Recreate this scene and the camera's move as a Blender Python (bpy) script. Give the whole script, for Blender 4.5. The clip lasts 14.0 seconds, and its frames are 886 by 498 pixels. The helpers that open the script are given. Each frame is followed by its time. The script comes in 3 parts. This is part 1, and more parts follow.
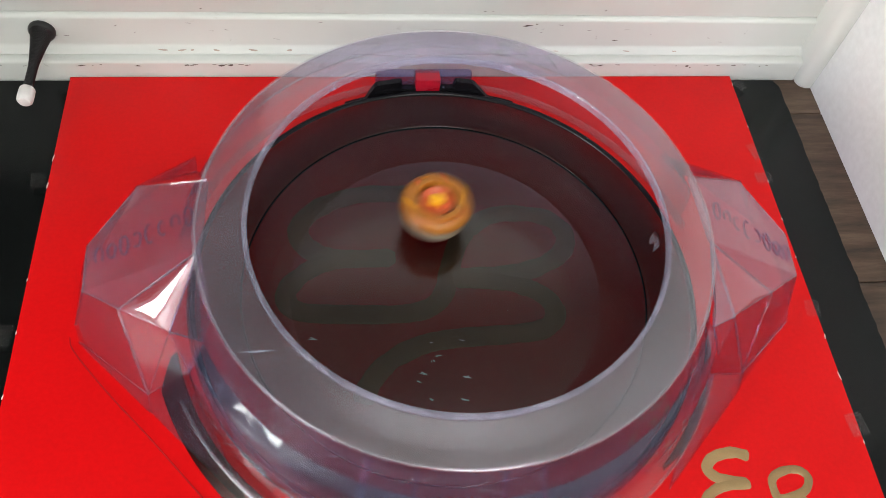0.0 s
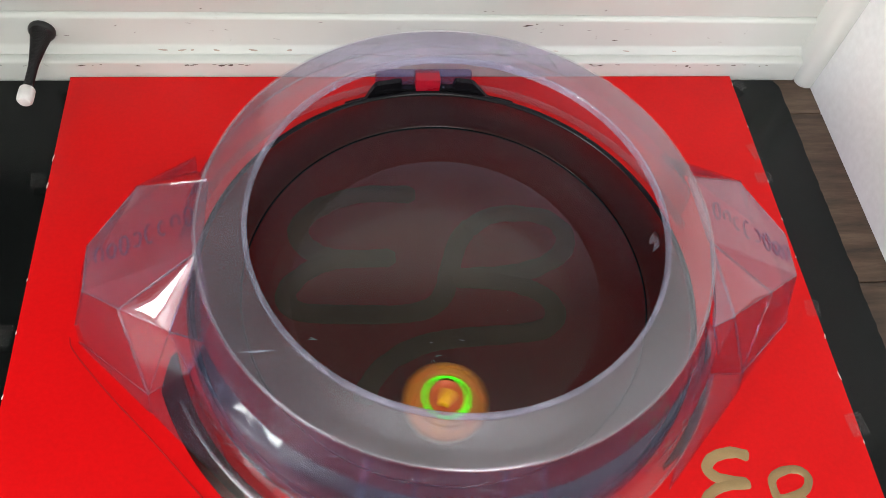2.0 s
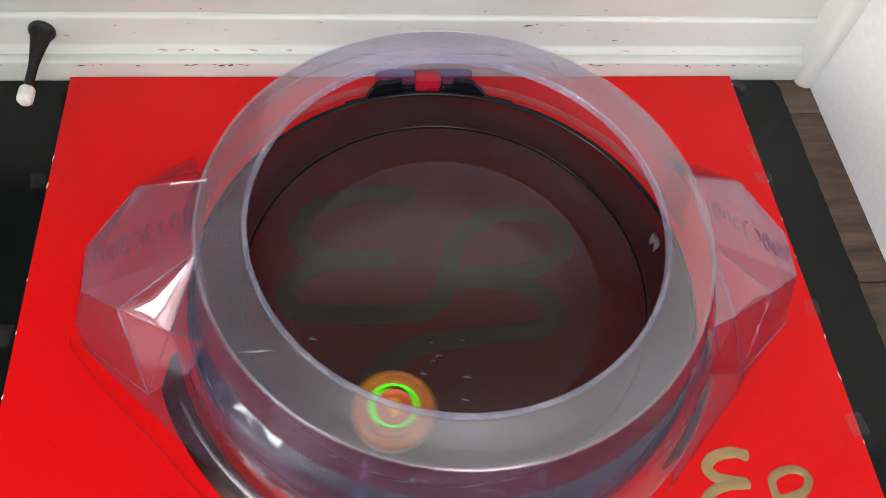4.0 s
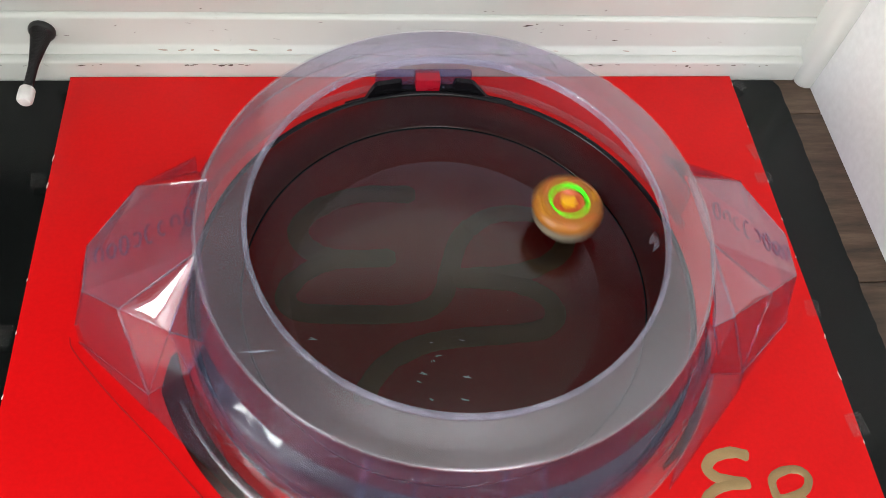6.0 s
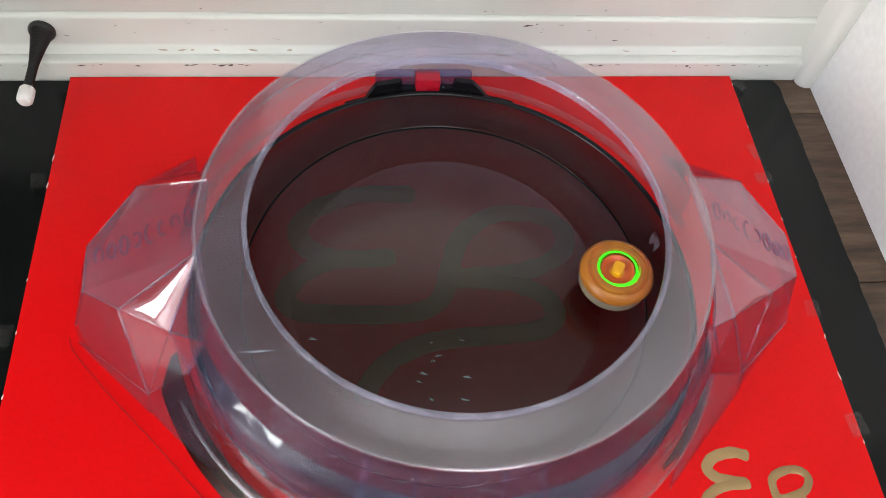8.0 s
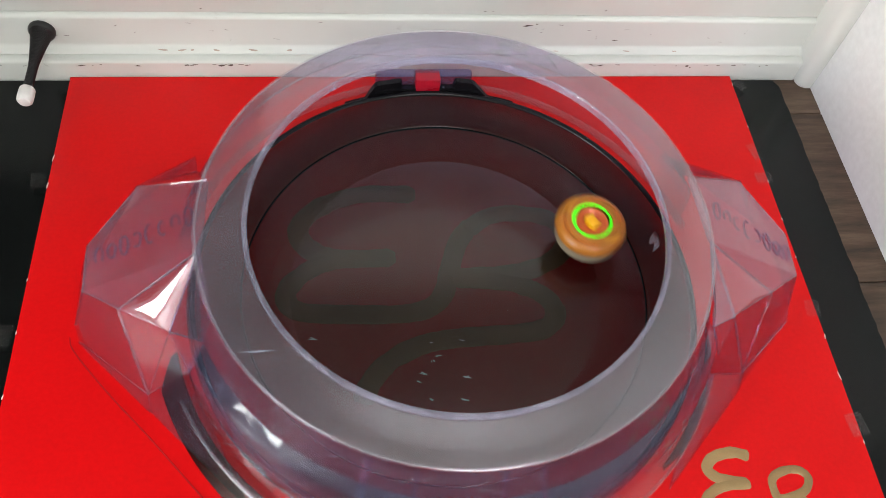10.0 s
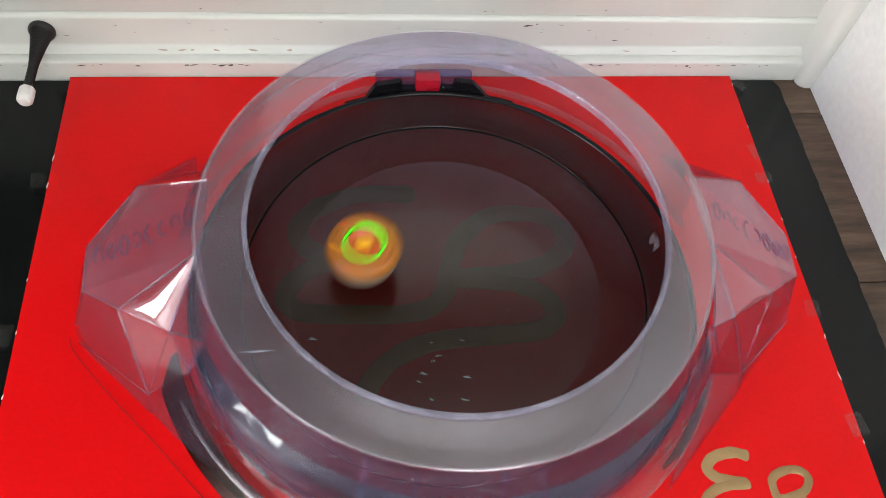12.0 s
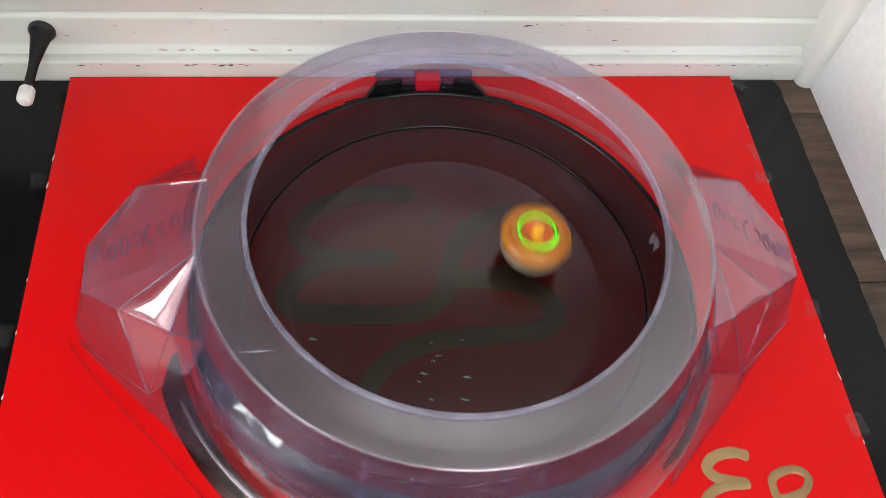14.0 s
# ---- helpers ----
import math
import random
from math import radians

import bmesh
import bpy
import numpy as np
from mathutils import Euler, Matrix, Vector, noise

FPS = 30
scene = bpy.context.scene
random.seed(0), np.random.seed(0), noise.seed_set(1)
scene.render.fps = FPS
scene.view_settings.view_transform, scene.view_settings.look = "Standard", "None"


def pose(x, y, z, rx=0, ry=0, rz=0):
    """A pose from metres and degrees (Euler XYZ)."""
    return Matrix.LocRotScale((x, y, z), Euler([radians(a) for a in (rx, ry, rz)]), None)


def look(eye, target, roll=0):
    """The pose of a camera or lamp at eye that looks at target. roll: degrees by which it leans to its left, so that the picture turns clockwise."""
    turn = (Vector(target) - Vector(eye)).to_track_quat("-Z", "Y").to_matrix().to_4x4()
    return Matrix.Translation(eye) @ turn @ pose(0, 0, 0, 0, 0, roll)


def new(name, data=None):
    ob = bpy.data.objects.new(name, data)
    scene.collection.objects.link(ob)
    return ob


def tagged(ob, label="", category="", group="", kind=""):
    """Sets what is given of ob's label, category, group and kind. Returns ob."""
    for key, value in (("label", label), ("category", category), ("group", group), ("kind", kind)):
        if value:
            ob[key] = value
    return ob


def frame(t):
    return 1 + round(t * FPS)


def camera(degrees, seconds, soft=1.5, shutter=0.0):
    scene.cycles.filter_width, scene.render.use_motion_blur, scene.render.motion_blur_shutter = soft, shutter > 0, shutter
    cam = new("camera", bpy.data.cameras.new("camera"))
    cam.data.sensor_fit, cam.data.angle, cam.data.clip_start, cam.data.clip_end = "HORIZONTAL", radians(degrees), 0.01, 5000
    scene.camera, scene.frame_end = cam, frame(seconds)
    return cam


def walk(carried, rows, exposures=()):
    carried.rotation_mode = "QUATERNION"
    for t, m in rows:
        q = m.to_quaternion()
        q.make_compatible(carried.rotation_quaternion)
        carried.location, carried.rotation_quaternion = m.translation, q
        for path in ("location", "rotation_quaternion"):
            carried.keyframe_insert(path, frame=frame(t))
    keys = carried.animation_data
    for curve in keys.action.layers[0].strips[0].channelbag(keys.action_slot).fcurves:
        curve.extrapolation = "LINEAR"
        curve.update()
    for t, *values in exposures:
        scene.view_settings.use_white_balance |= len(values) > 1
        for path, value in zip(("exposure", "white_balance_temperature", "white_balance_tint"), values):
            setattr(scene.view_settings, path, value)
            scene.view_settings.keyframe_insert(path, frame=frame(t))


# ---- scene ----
cam = camera(58.08, 14.0, soft=0.85, shutter=0.5)
EYE = pose(-0.0616, -0.4797, 0.4979, 31.838, -4.984, -4.898)
walk(cam, [(0.0, EYE), (14.0, EYE)], exposures=[(0.0, 0.0), (14.0, 0.0)])

# ---- light: daylight from side window and door glass, an added lamp behind, and sky ----
world = bpy.data.worlds.new("sky")
scene.world = world
scene.cycles.transparent_max_bounces = 32
world.use_nodes = True
wn = world.node_tree.nodes
sky = wn.new("ShaderNodeTexSky")
sky.sky_type, sky.sun_disc, sky.sun_elevation, sky.sun_rotation = "NISHITA", False, radians(40), radians(150)
wn["Background"].inputs["Strength"].default_value = 0.1
world.node_tree.links.new(sky.outputs["Color"], wn["Background"].inputs["Color"])


def area_lamp(name, m, sx, sy, watts, colour):
    d = bpy.data.lights.new(name, "AREA")
    d.shape, d.size, d.size_y, d.energy, d.color = "RECTANGLE", sx, sy, watts, colour
    ob = new(name, d)
    ob.matrix_world = m
    return ob


DAYLIGHT = (1.0, 0.99, 0.965)
area_lamp("side_window_daylight", look((-4.46, -2.65, 1.87), (-3.0, -2.65, 1.87)), 1.3, 2.2, 238, DAYLIGHT)
# added lamp with no known source, lifts the upward-facing surfaces
area_lamp("near_window_daylight", look((0.4, -2.46, 2.25), (0.4, -1.0, 2.25)), 1.2, 1.3, 51, DAYLIGHT)
area_lamp("door_glass_daylight", look((0.095, 0.018, 1.99), (0.095, -1.0, 1.99)), 0.49, 1.82, 5.2, DAYLIGHT)


# ---- materials ----
class Nodes:
    """A small helper round one node material."""

    def __init__(self, name):
        self.mat = bpy.data.materials.new(name)
        self.mat.use_nodes = True
        self.nt = self.mat.node_tree
        self.p = self.nt.nodes["Principled BSDF"]
        self.out = self.nt.nodes["Material Output"]
        self.co = self.n("ShaderNodeTexCoord").outputs["Object"]

    def n(self, kind, **values):
        node = self.nt.nodes.new(kind)
        for key, value in values.items():
            node.inputs[key.replace("_", " ")].default_value = value
        return node

    def link(self, a, b):
        self.nt.links.new(a, b)

    def noise(self, scale, detail=4.0, rough=0.55, stretch=None):
        node = self.n("ShaderNodeTexNoise", Scale=scale, Detail=detail, Roughness=rough)
        if stretch:
            mapping = self.n("ShaderNodeMapping")
            mapping.inputs["Scale"].default_value = stretch
            self.link(self.co, mapping.inputs["Vector"])
            self.link(mapping.outputs["Vector"], node.inputs["Vector"])
        else:
            self.link(self.co, node.inputs["Vector"])
        return node.outputs["Fac"]

    def ramp(self, fac, stops):
        node = self.n("ShaderNodeValToRGB")
        el = node.color_ramp.elements
        while len(el) < len(stops):
            el.new(0.5)
        for e, (at, c) in zip(el, stops):
            e.position = at
            e.color = (*c, 1) if isinstance(c, tuple) else (c, c, c, 1)
        self.link(fac, node.inputs["Fac"])
        return node.outputs["Color"]

    def mix(self, fac, a, b, blend="MIX"):
        node = self.nt.nodes.new("ShaderNodeMix")
        node.data_type, node.blend_type = "RGBA", blend
        for k, value in ((0, fac), (6, a), (7, b)):
            socket = node.inputs[k]
            if isinstance(value, (int, float)):
                socket.default_value = value if k == 0 else (value, value, value, 1)
            elif isinstance(value, tuple):
                socket.default_value = (*value, 1)
            else:
                self.link(value, socket)
        return node.outputs[2]

    def bump(self, height, strength, distance=0.001):
        node = self.n("ShaderNodeBump", Strength=strength, Distance=distance)
        self.link(height, node.inputs["Height"])
        self.link(node.outputs["Normal"], self.p.inputs["Normal"])
        return node.outputs["Normal"]


def painted(name, colour, rough=0.5, vary=0.12, grain=60.0, bump=0.15, metal=0.0, coat=0.0, gloss=0.5):
    """Paint, plastic or card: one colour with large blotches, fine grain and a little relief."""
    k = Nodes(name)
    dark = tuple(c * (1 - vary) for c in colour)
    light = tuple(min(1.0, c * (1 + vary * 0.6)) for c in colour)
    big = k.ramp(k.noise(grain * 0.12, 3), [(0.3, dark), (0.7, light)])
    fine = k.ramp(k.noise(grain * 8, 2), [(0.3, 0.93), (0.7, 1.0)])
    k.link(k.mix(1.0, big, fine, "MULTIPLY"), k.p.inputs["Base Color"])
    k.p.inputs["Metallic"].default_value = metal
    k.p.inputs["Specular IOR Level"].default_value = gloss
    k.p.inputs["Coat Weight"].default_value = coat
    k.p.inputs["Coat Roughness"].default_value = 0.15
    k.link(k.ramp(k.noise(grain, 4), [(0.25, rough * 0.8), (0.75, min(1.0, rough * 1.2))]), k.p.inputs["Roughness"])
    k.bump(k.noise(grain * 5, 3), bump, 0.0005)
    return k.mat


def clear_plastic(name, tint, haze, haze_colour, scratches=0.5, wavy=0.5, shine=0.05, rough=0.06, ripple=22):
    """Thin moulded clear plastic: it lets light through with a tint, shines, and is hazed by scratches."""
    k = Nodes(name)
    k.nt.nodes.remove(k.p)
    through_it = k.n("ShaderNodeBsdfTransparent", Color=(*tint, 1))
    milk = k.n("ShaderNodeBsdfDiffuse", Color=(*haze_colour, 1))
    veil = k.n("ShaderNodeBsdfTranslucent", Color=(*haze_colour, 1))
    milky = k.n("ShaderNodeMixShader", Fac=0.35)
    k.link(milk.outputs[0], milky.inputs[1])
    k.link(veil.outputs[0], milky.inputs[2])
    gloss = k.n("ShaderNodeBsdfGlossy", Roughness=rough)
    bump = k.n("ShaderNodeBump", Strength=0.5 * min(wavy, 0.5), Distance=0.0006)
    k.link(k.noise(45, 3), bump.inputs["Height"])
    wave = k.n("ShaderNodeBump", Strength=wavy, Distance=0.0035)
    k.link(k.noise(ripple, 2), wave.inputs["Height"])
    k.link(wave.outputs["Normal"], bump.inputs["Normal"])
    k.link(bump.outputs["Normal"], gloss.inputs["Normal"])
    # scuffs: patches of fine streaks
    streak = k.ramp(k.noise(38, 5, 0.6, (1.0, 5.0, 9.0)), [(0.60, 0.0), (0.74, 1.0)])
    patch = k.ramp(k.noise(14, 2), [(0.45, 0.0), (0.65, 1.0)])
    scuff = k.mix(1.0, streak, patch, "MULTIPLY")
    cloud = k.ramp(k.noise(24, 6, 0.65), [(0.3, haze * 0.6), (0.55, haze), (0.75, haze * 1.7)])
    amount = k.mix(scratches, cloud, scuff, "ADD")
    body = k.n("ShaderNodeMixShader")
    k.link(amount, body.inputs[0])
    k.link(through_it.outputs[0], body.inputs[1])
    k.link(milky.outputs[0], body.inputs[2])
    facing = k.n("ShaderNodeLayerWeight", Blend=0.5)
    k.link(bump.outputs["Normal"], facing.inputs["Normal"])
    power = k.nt.nodes.new("ShaderNodeMath")
    power.operation = "POWER"
    power.inputs[1].default_value = 4.0
    k.link(facing.outputs["Facing"], power.inputs[0])
    fresnel = k.nt.nodes.new("ShaderNodeMath")
    fresnel.operation = "MULTIPLY_ADD"
    fresnel.inputs[1].default_value, fresnel.inputs[2].default_value = shine * 16, shine
    k.link(power.outputs[0], fresnel.inputs[0])
    top = k.n("ShaderNodeMixShader")
    k.link(fresnel.outputs[0], top.inputs[0])
    k.link(body.outputs[0], top.inputs[1])
    k.link(gloss.outputs[0], top.inputs[2])
    k.link(top.outputs[0], k.out.inputs["Surface"])
    return k.mat


def smoky_plastic(name, tint, rough, shine=0.045, relief=0.06, dust=0.02):
    """Dark see-through plastic of the arena floor: some light passes through, fine dust lies on it, and gloss over all of it."""
    k = Nodes(name)
    k.nt.nodes.remove(k.p)
    see = k.n("ShaderNodeBsdfTransparent")
    k.link(k.ramp(k.noise(9, 3), [(0.3, tuple(c * 0.9 for c in tint)), (0.7, tint)]), see.inputs["Color"])
    body = k.n("ShaderNodeBsdfDiffuse", Color=(0.16, 0.15, 0.14, 1))
    m = k.n("ShaderNodeMixShader")
    specks = k.ramp(k.noise(900, 2), [(0.72, 0.0), (0.80, dust * 6)])
    k.link(k.mix(1.0, specks, k.ramp(k.noise(40, 5), [(0.3, dust * 0.4), (0.7, dust * 1.3)]), "ADD"), m.inputs[0])
    k.link(see.outputs[0], m.inputs[1])
    k.link(body.outputs[0], m.inputs[2])
    gloss = k.n("ShaderNodeBsdfGlossy")
    k.link(k.ramp(k.noise(25, 5), [(0.3, rough * 0.9), (0.7, rough * 1.12)]), gloss.inputs["Roughness"])
    bump = k.n("ShaderNodeBump", Strength=relief, Distance=0.0003)
    k.link(k.noise(160, 3), bump.inputs["Height"])
    k.link(bump.outputs["Normal"], gloss.inputs["Normal"])
    facing = k.n("ShaderNodeLayerWeight", Blend=0.5)
    power = k.nt.nodes.new("ShaderNodeMath")
    power.operation = "POWER"
    power.inputs[1].default_value = 4.0
    k.link(facing.outputs["Facing"], power.inputs[0])
    sheen = k.nt.nodes.new("ShaderNodeMath")
    sheen.operation = "MULTIPLY_ADD"
    sheen.inputs[1].default_value, sheen.inputs[2].default_value = 0.8, shine
    k.link(power.outputs[0], sheen.inputs[0])
    top_coat = k.n("ShaderNodeMixShader")
    k.link(sheen.outputs[0], top_coat.inputs[0])
    k.link(m.outputs[0], top_coat.inputs[1])
    k.link(gloss.outputs[0], top_coat.inputs[2])
    k.link(top_coat.outputs[0], k.out.inputs["Surface"])
    return k.mat


def glow(name, colour, strength):
    k = Nodes(name)
    k.p.inputs["Base Color"].default_value = (0.01, 0.02, 0.01, 1)
    k.p.inputs["Emission Color"].default_value = (*colour, 1)
    k.p.inputs["Emission Strength"].default_value = strength
    return k.mat


def wood_floor():
    k = Nodes("dark_laminate")
    rnd = k.n("ShaderNodeObjectInfo").outputs["Random"]
    grain = k.ramp(k.noise(9, 7, 0.72, (1.0, 9.0, 9.0)), [(0.30, (0.014, 0.008, 0.005)), (0.5, (0.075, 0.046, 0.028)), (0.72, (0.16, 0.11, 0.07))])
    tone = k.ramp(rnd, [(0.0, 0.75), (1.0, 1.1)])
    k.link(k.mix(1.0, grain, tone, "MULTIPLY"), k.p.inputs["Base Color"])
    k.p.inputs["Roughness"].default_value = 0.42
    k.bump(k.noise(30, 4, 0.6, (1.0, 12.0, 12.0)), 0.2, 0.0008)
    return k.mat


def trim_paint():
    """Old white gloss paint with dirt specks and scuffs."""
    k = Nodes("white_trim_paint")
    base = k.ramp(k.noise(6, 3), [(0.3, (0.54, 0.565, 0.525)), (0.7, (0.60, 0.625, 0.595))])
    dirt = k.ramp(k.noise(55, 5, 0.7, (0.5, 1.5, 1.5)), [(0.66, 0.0), (0.80, 0.45)])
    k.link(k.mix(dirt, base, (0.30, 0.24, 0.20)), k.p.inputs["Base Color"])
    k.p.inputs["Roughness"].default_value = 0.38
    k.bump(k.noise(90, 3), 0.12, 0.0006)
    return k.mat


WHITE_WALL = painted("white_wall_paint", (0.78, 0.78, 0.77), 0.55, 0.04, 30)
DARK_WALL = painted("dark_wall_paint", (0.085, 0.078, 0.072), 0.6, 0.08, 30)
TRIM = trim_paint()
DOOR_WHITE = painted("white_door_paint", (0.84, 0.88, 0.88), 0.45, 0.015, 20, 0.10)
WOOD = wood_floor()
RED_CARD = painted("red_poster_board", (0.66, 0.0045, 0.006), 0.34, 0.06, 40, 0.08, gloss=0.11)
CARD_CORE = painted("torn_card_core", (0.75, 0.68, 0.62), 0.9, 0.1, 200)
BLACK_CARD = painted("black_board", (0.0040, 0.0054, 0.0054), 0.18, 0.25, 40, 0.1, gloss=0.24)
GOLD_PAINT = painted("gold_brush_paint", (0.30, 0.20, 0.085), 0.4, 0.25, 160, 0.4, 0.25)
TAPE = clear_plastic("clear_tape", (0.97, 0.97, 0.97), 0.02, (0.6, 0.6, 0.6), 0.06, 0.1, 0.02)
CLEAR = clear_plastic("lavender_clear_plastic", (0.70, 0.69, 0.86), 0.10, (0.48, 0.51, 0.88), 0.36, 1.5, 0.042, 0.10, 21)
FACET = clear_plastic("flat_clear_plastic", (0.86, 0.75, 0.86), 0.022, (0.80, 0.77, 0.97), 0.16, 0.20, 0.014, 0.06)
GLINT = clear_plastic("curved_clear_plastic", (0.86, 0.82, 0.92), 0.05, (0.74, 0.80, 0.97), 0.10, 0.12, 0.10, 0.06)
LEDGE = clear_plastic("hazed_clear_plastic", (0.77, 0.68, 0.77), 0.12, (0.74, 0.73, 0.90), 0.34, 0.05, 0.135, 0.22)
LIP = clear_plastic("lip_plastic", (0.84, 0.83, 0.91), 0.22, (0.72, 0.72, 0.89), 0.1)
CREASE = clear_plastic("clear_plastic_edge", (0.95, 0.94, 0.97), 0.05, (0.85, 0.83, 0.92), 0.03, 0.1, 0.11, 0.24)
BAND = clear_plastic("purple_clear_plastic", (0.64, 0.63, 0.80), 0.10, (0.46, 0.49, 0.82), 0.28, 0.4, 0.05, 0.12)
SKIRT = clear_plastic("thin_clear_plastic", (0.87, 0.81, 0.88), 0.03, (0.78, 0.76, 0.92), 0.22, 0.15, 0.05)
PLATE = clear_plastic("hazed_wing_plastic", (0.80, 0.70, 0.82), 0.065, (0.82, 0.77, 0.97), 0.12, 0.08, 0.07)
SMEAR = clear_plastic("smeared_plastic", (0.95, 0.95, 0.97), 0.17, (0.70, 0.70, 0.74), 0.3)
SCRATCH = clear_plastic("scratched_plastic", (0.95, 0.95, 0.97), 0.28, (0.80, 0.80, 0.92), 0.2)
SMOKE = smoky_plastic("smoky_black_plastic", (0.25, 0.20, 0.19), 0.12, 0.026, 0.06, 0.05)
SMOKE_DARK = smoky_plastic("dark_smoky_plastic", (0.17, 0.12, 0.125), 0.12, 0.018, 0.06, 0.04)
SMOKE_DISC = smoky_plastic("matt_smoky_plastic", (0.235, 0.215, 0.185), 0.17, 0.072, 0.03)
SMOKE_FOOT = smoky_plastic("smoky_foot_plastic", (0.22, 0.17, 0.16), 0.15, 0.05)
BLACK_PLASTIC = painted("black_plastic", (0.006, 0.006, 0.007), 0.22, 0.2, 60, gloss=0.16)
RED_PLASTIC = painted("red_plastic", (0.40, 0.006, 0.020), 0.3, 0.1, 60)
BLACK_SPRING = painted("black_coated_steel", (0.012, 0.012, 0.012), 0.35, 0.2, 100)
WHITE_RUBBER = painted("white_rubber", (0.72, 0.71, 0.69), 0.6, 0.06, 100)
ORANGE = painted("orange_plastic", (0.41, 0.15, 0.014), 0.4, 0.25, 120, 0.2)
RED_ORANGE = painted("red_orange_plastic", (0.66, 0.12, 0.035), 0.35, 0.2, 120)
YELLOW = painted("yellow_plastic", (0.85, 0.42, 0.01), 0.35, 0.15, 160)
STEEL = painted("dull_steel", (0.34, 0.29, 0.20), 0.4, 0.2, 120, 0.1, 0.4)
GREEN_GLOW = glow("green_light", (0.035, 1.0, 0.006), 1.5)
SCUFF = painted("scratch_white", (0.25, 0.23, 0.22), 0.8, 0.2, 300)
SMUDGE = painted("brown_smudge", (0.40, 0.32, 0.27), 0.7, 0.25, 300)
CHIP = painted("chipped_paint_dirt", (0.10, 0.075, 0.06), 0.9, 0.4, 300)
INK = painted("pencil_line", (0.20, 0.004, 0.006), 0.8, 0.2, 300)


# ---- building helpers ----
def mesh_of(bm, material, smooth=True):
    bmesh.ops.recalc_face_normals(bm, faces=bm.faces)
    me = bpy.data.meshes.new("mesh")
    bm.to_mesh(me)
    bm.free()
    me.materials.append(material)
    if smooth:
        me.shade_smooth()
        me.set_sharp_from_angle(angle=radians(35))
    return me


def thing(name, bm, material, m=None, smooth=True, **tags):
    ob = new(name, mesh_of(bm, material, smooth))
    ob.matrix_world = m or Matrix()
    return tagged(ob, **tags)


def holder(name, m, **tags):
    ob = new(name)
    ob.matrix_world = m
    return tagged(ob, **tags)


def part(name, bm, material, parent, label="", m=None, smooth=True):
    ob = new(name, mesh_of(bm, material, smooth))
    ob.parent = parent
    ob.matrix_basis = m or Matrix()
    return tagged(ob, label=label)


def box(x0, x1, y0, y1, z0, z1, bevel=0.0):
    bm = bmesh.new()
    bmesh.ops.create_cube(bm, size=1.0)
    for v in bm.verts:
        v.co = ((x0 + x1) / 2 + v.co.x * (x1 - x0), (y0 + y1) / 2 + v.co.y * (y1 - y0), (z0 + z1) / 2 + v.co.z * (z1 - z0))
    if bevel:
        bmesh.ops.bevel(bm, geom=bm.edges[:], offset=bevel, segments=2, affect="EDGES", profile=0.5)
    return bm


def revolve(profile, steps=128, skip=None, closed=False):
    """Turn (radius, height) pairs about z. skip(i, angle): leave this face out. closed: the profile is a ring."""
    bm = bmesh.new()
    rings = []
    for r, z in profile:
        if r < 1e-6:
            rings.append([bm.verts.new((0, 0, z))] * steps)
        else:
            rings.append([bm.verts.new((r * math.cos(2 * math.pi * k / steps), r * math.sin(2 * math.pi * k / steps), z)) for k in range(steps)])
    pairs = list(zip(range(len(rings)), range(1, len(rings))))
    if closed:
        pairs.append((len(rings) - 1, 0))
    for i, j in pairs:
        for k in range(steps):
            if skip and skip(i, 2 * math.pi * (k + 0.5) / steps):
                continue
            q = (k + 1) % steps
            vs = []
            for v in (rings[i][k], rings[i][q], rings[j][q], rings[j][k]):
                if v not in vs:
                    vs.append(v)
            if len(vs) > 2:
                bm.faces.new(vs)
    return bm


def shell(faces, thick, points):
    """Flat facets between named points, with a thickness."""
    bm = bmesh.new()
    made = {k: bm.verts.new(p) for k, p in points.items()}
    for f in faces:
        bm.faces.new([made[k] for k in f])
    bmesh.ops.recalc_face_normals(bm, faces=bm.faces)
    bmesh.ops.solidify(bm, geom=bm.faces[:], thickness=thick)
    return bm


def rod(a, b, radius, sides=8):
    """A thin round bar from a to b with rounded ends."""
    a, b = Vector(a), Vector(b)
    d = (b - a).normalized()
    u = d.orthogonal().normalized()
    w = d.cross(u)
    bm = bmesh.new()
    rings = [[bm.verts.new(c + d * o + (u * math.cos(2 * math.pi * k / sides) + w * math.sin(2 * math.pi * k / sides)) * radius * f) for k in range(sides)]
             for c, o, f in ((a, -radius * 0.7, 0.5), (a, 0, 1), (b, 0, 1), (b, radius * 0.7, 0.5))]
    for r, q in zip(rings, rings[1:]):
        for k in range(sides):
            bm.faces.new((r[k], r[(k + 1) % sides], q[(k + 1) % sides], q[k]))
    bm.faces.new(rings[0])
    bm.faces.new(rings[-1])
    return bm


def smooth_line(points, per=8):
    """A Catmull-Rom line through the points."""
    out = []
    n = len(points)
    for i in range(n - 1):
        p = [Vector(points[max(0, min(n - 1, i + d))]) for d in (-1, 0, 1, 2)]
        for s in range(per):
            t = s / per
            out.append(0.5 * (2 * p[1] + (p[2] - p[0]) * t + (2 * p[0] - 5 * p[1] + 4 * p[2] - p[3]) * t * t + (3 * p[1] - p[0] - 3 * p[2] + p[3]) * t ** 3))
    out.append(Vector(points[-1]))
    return out


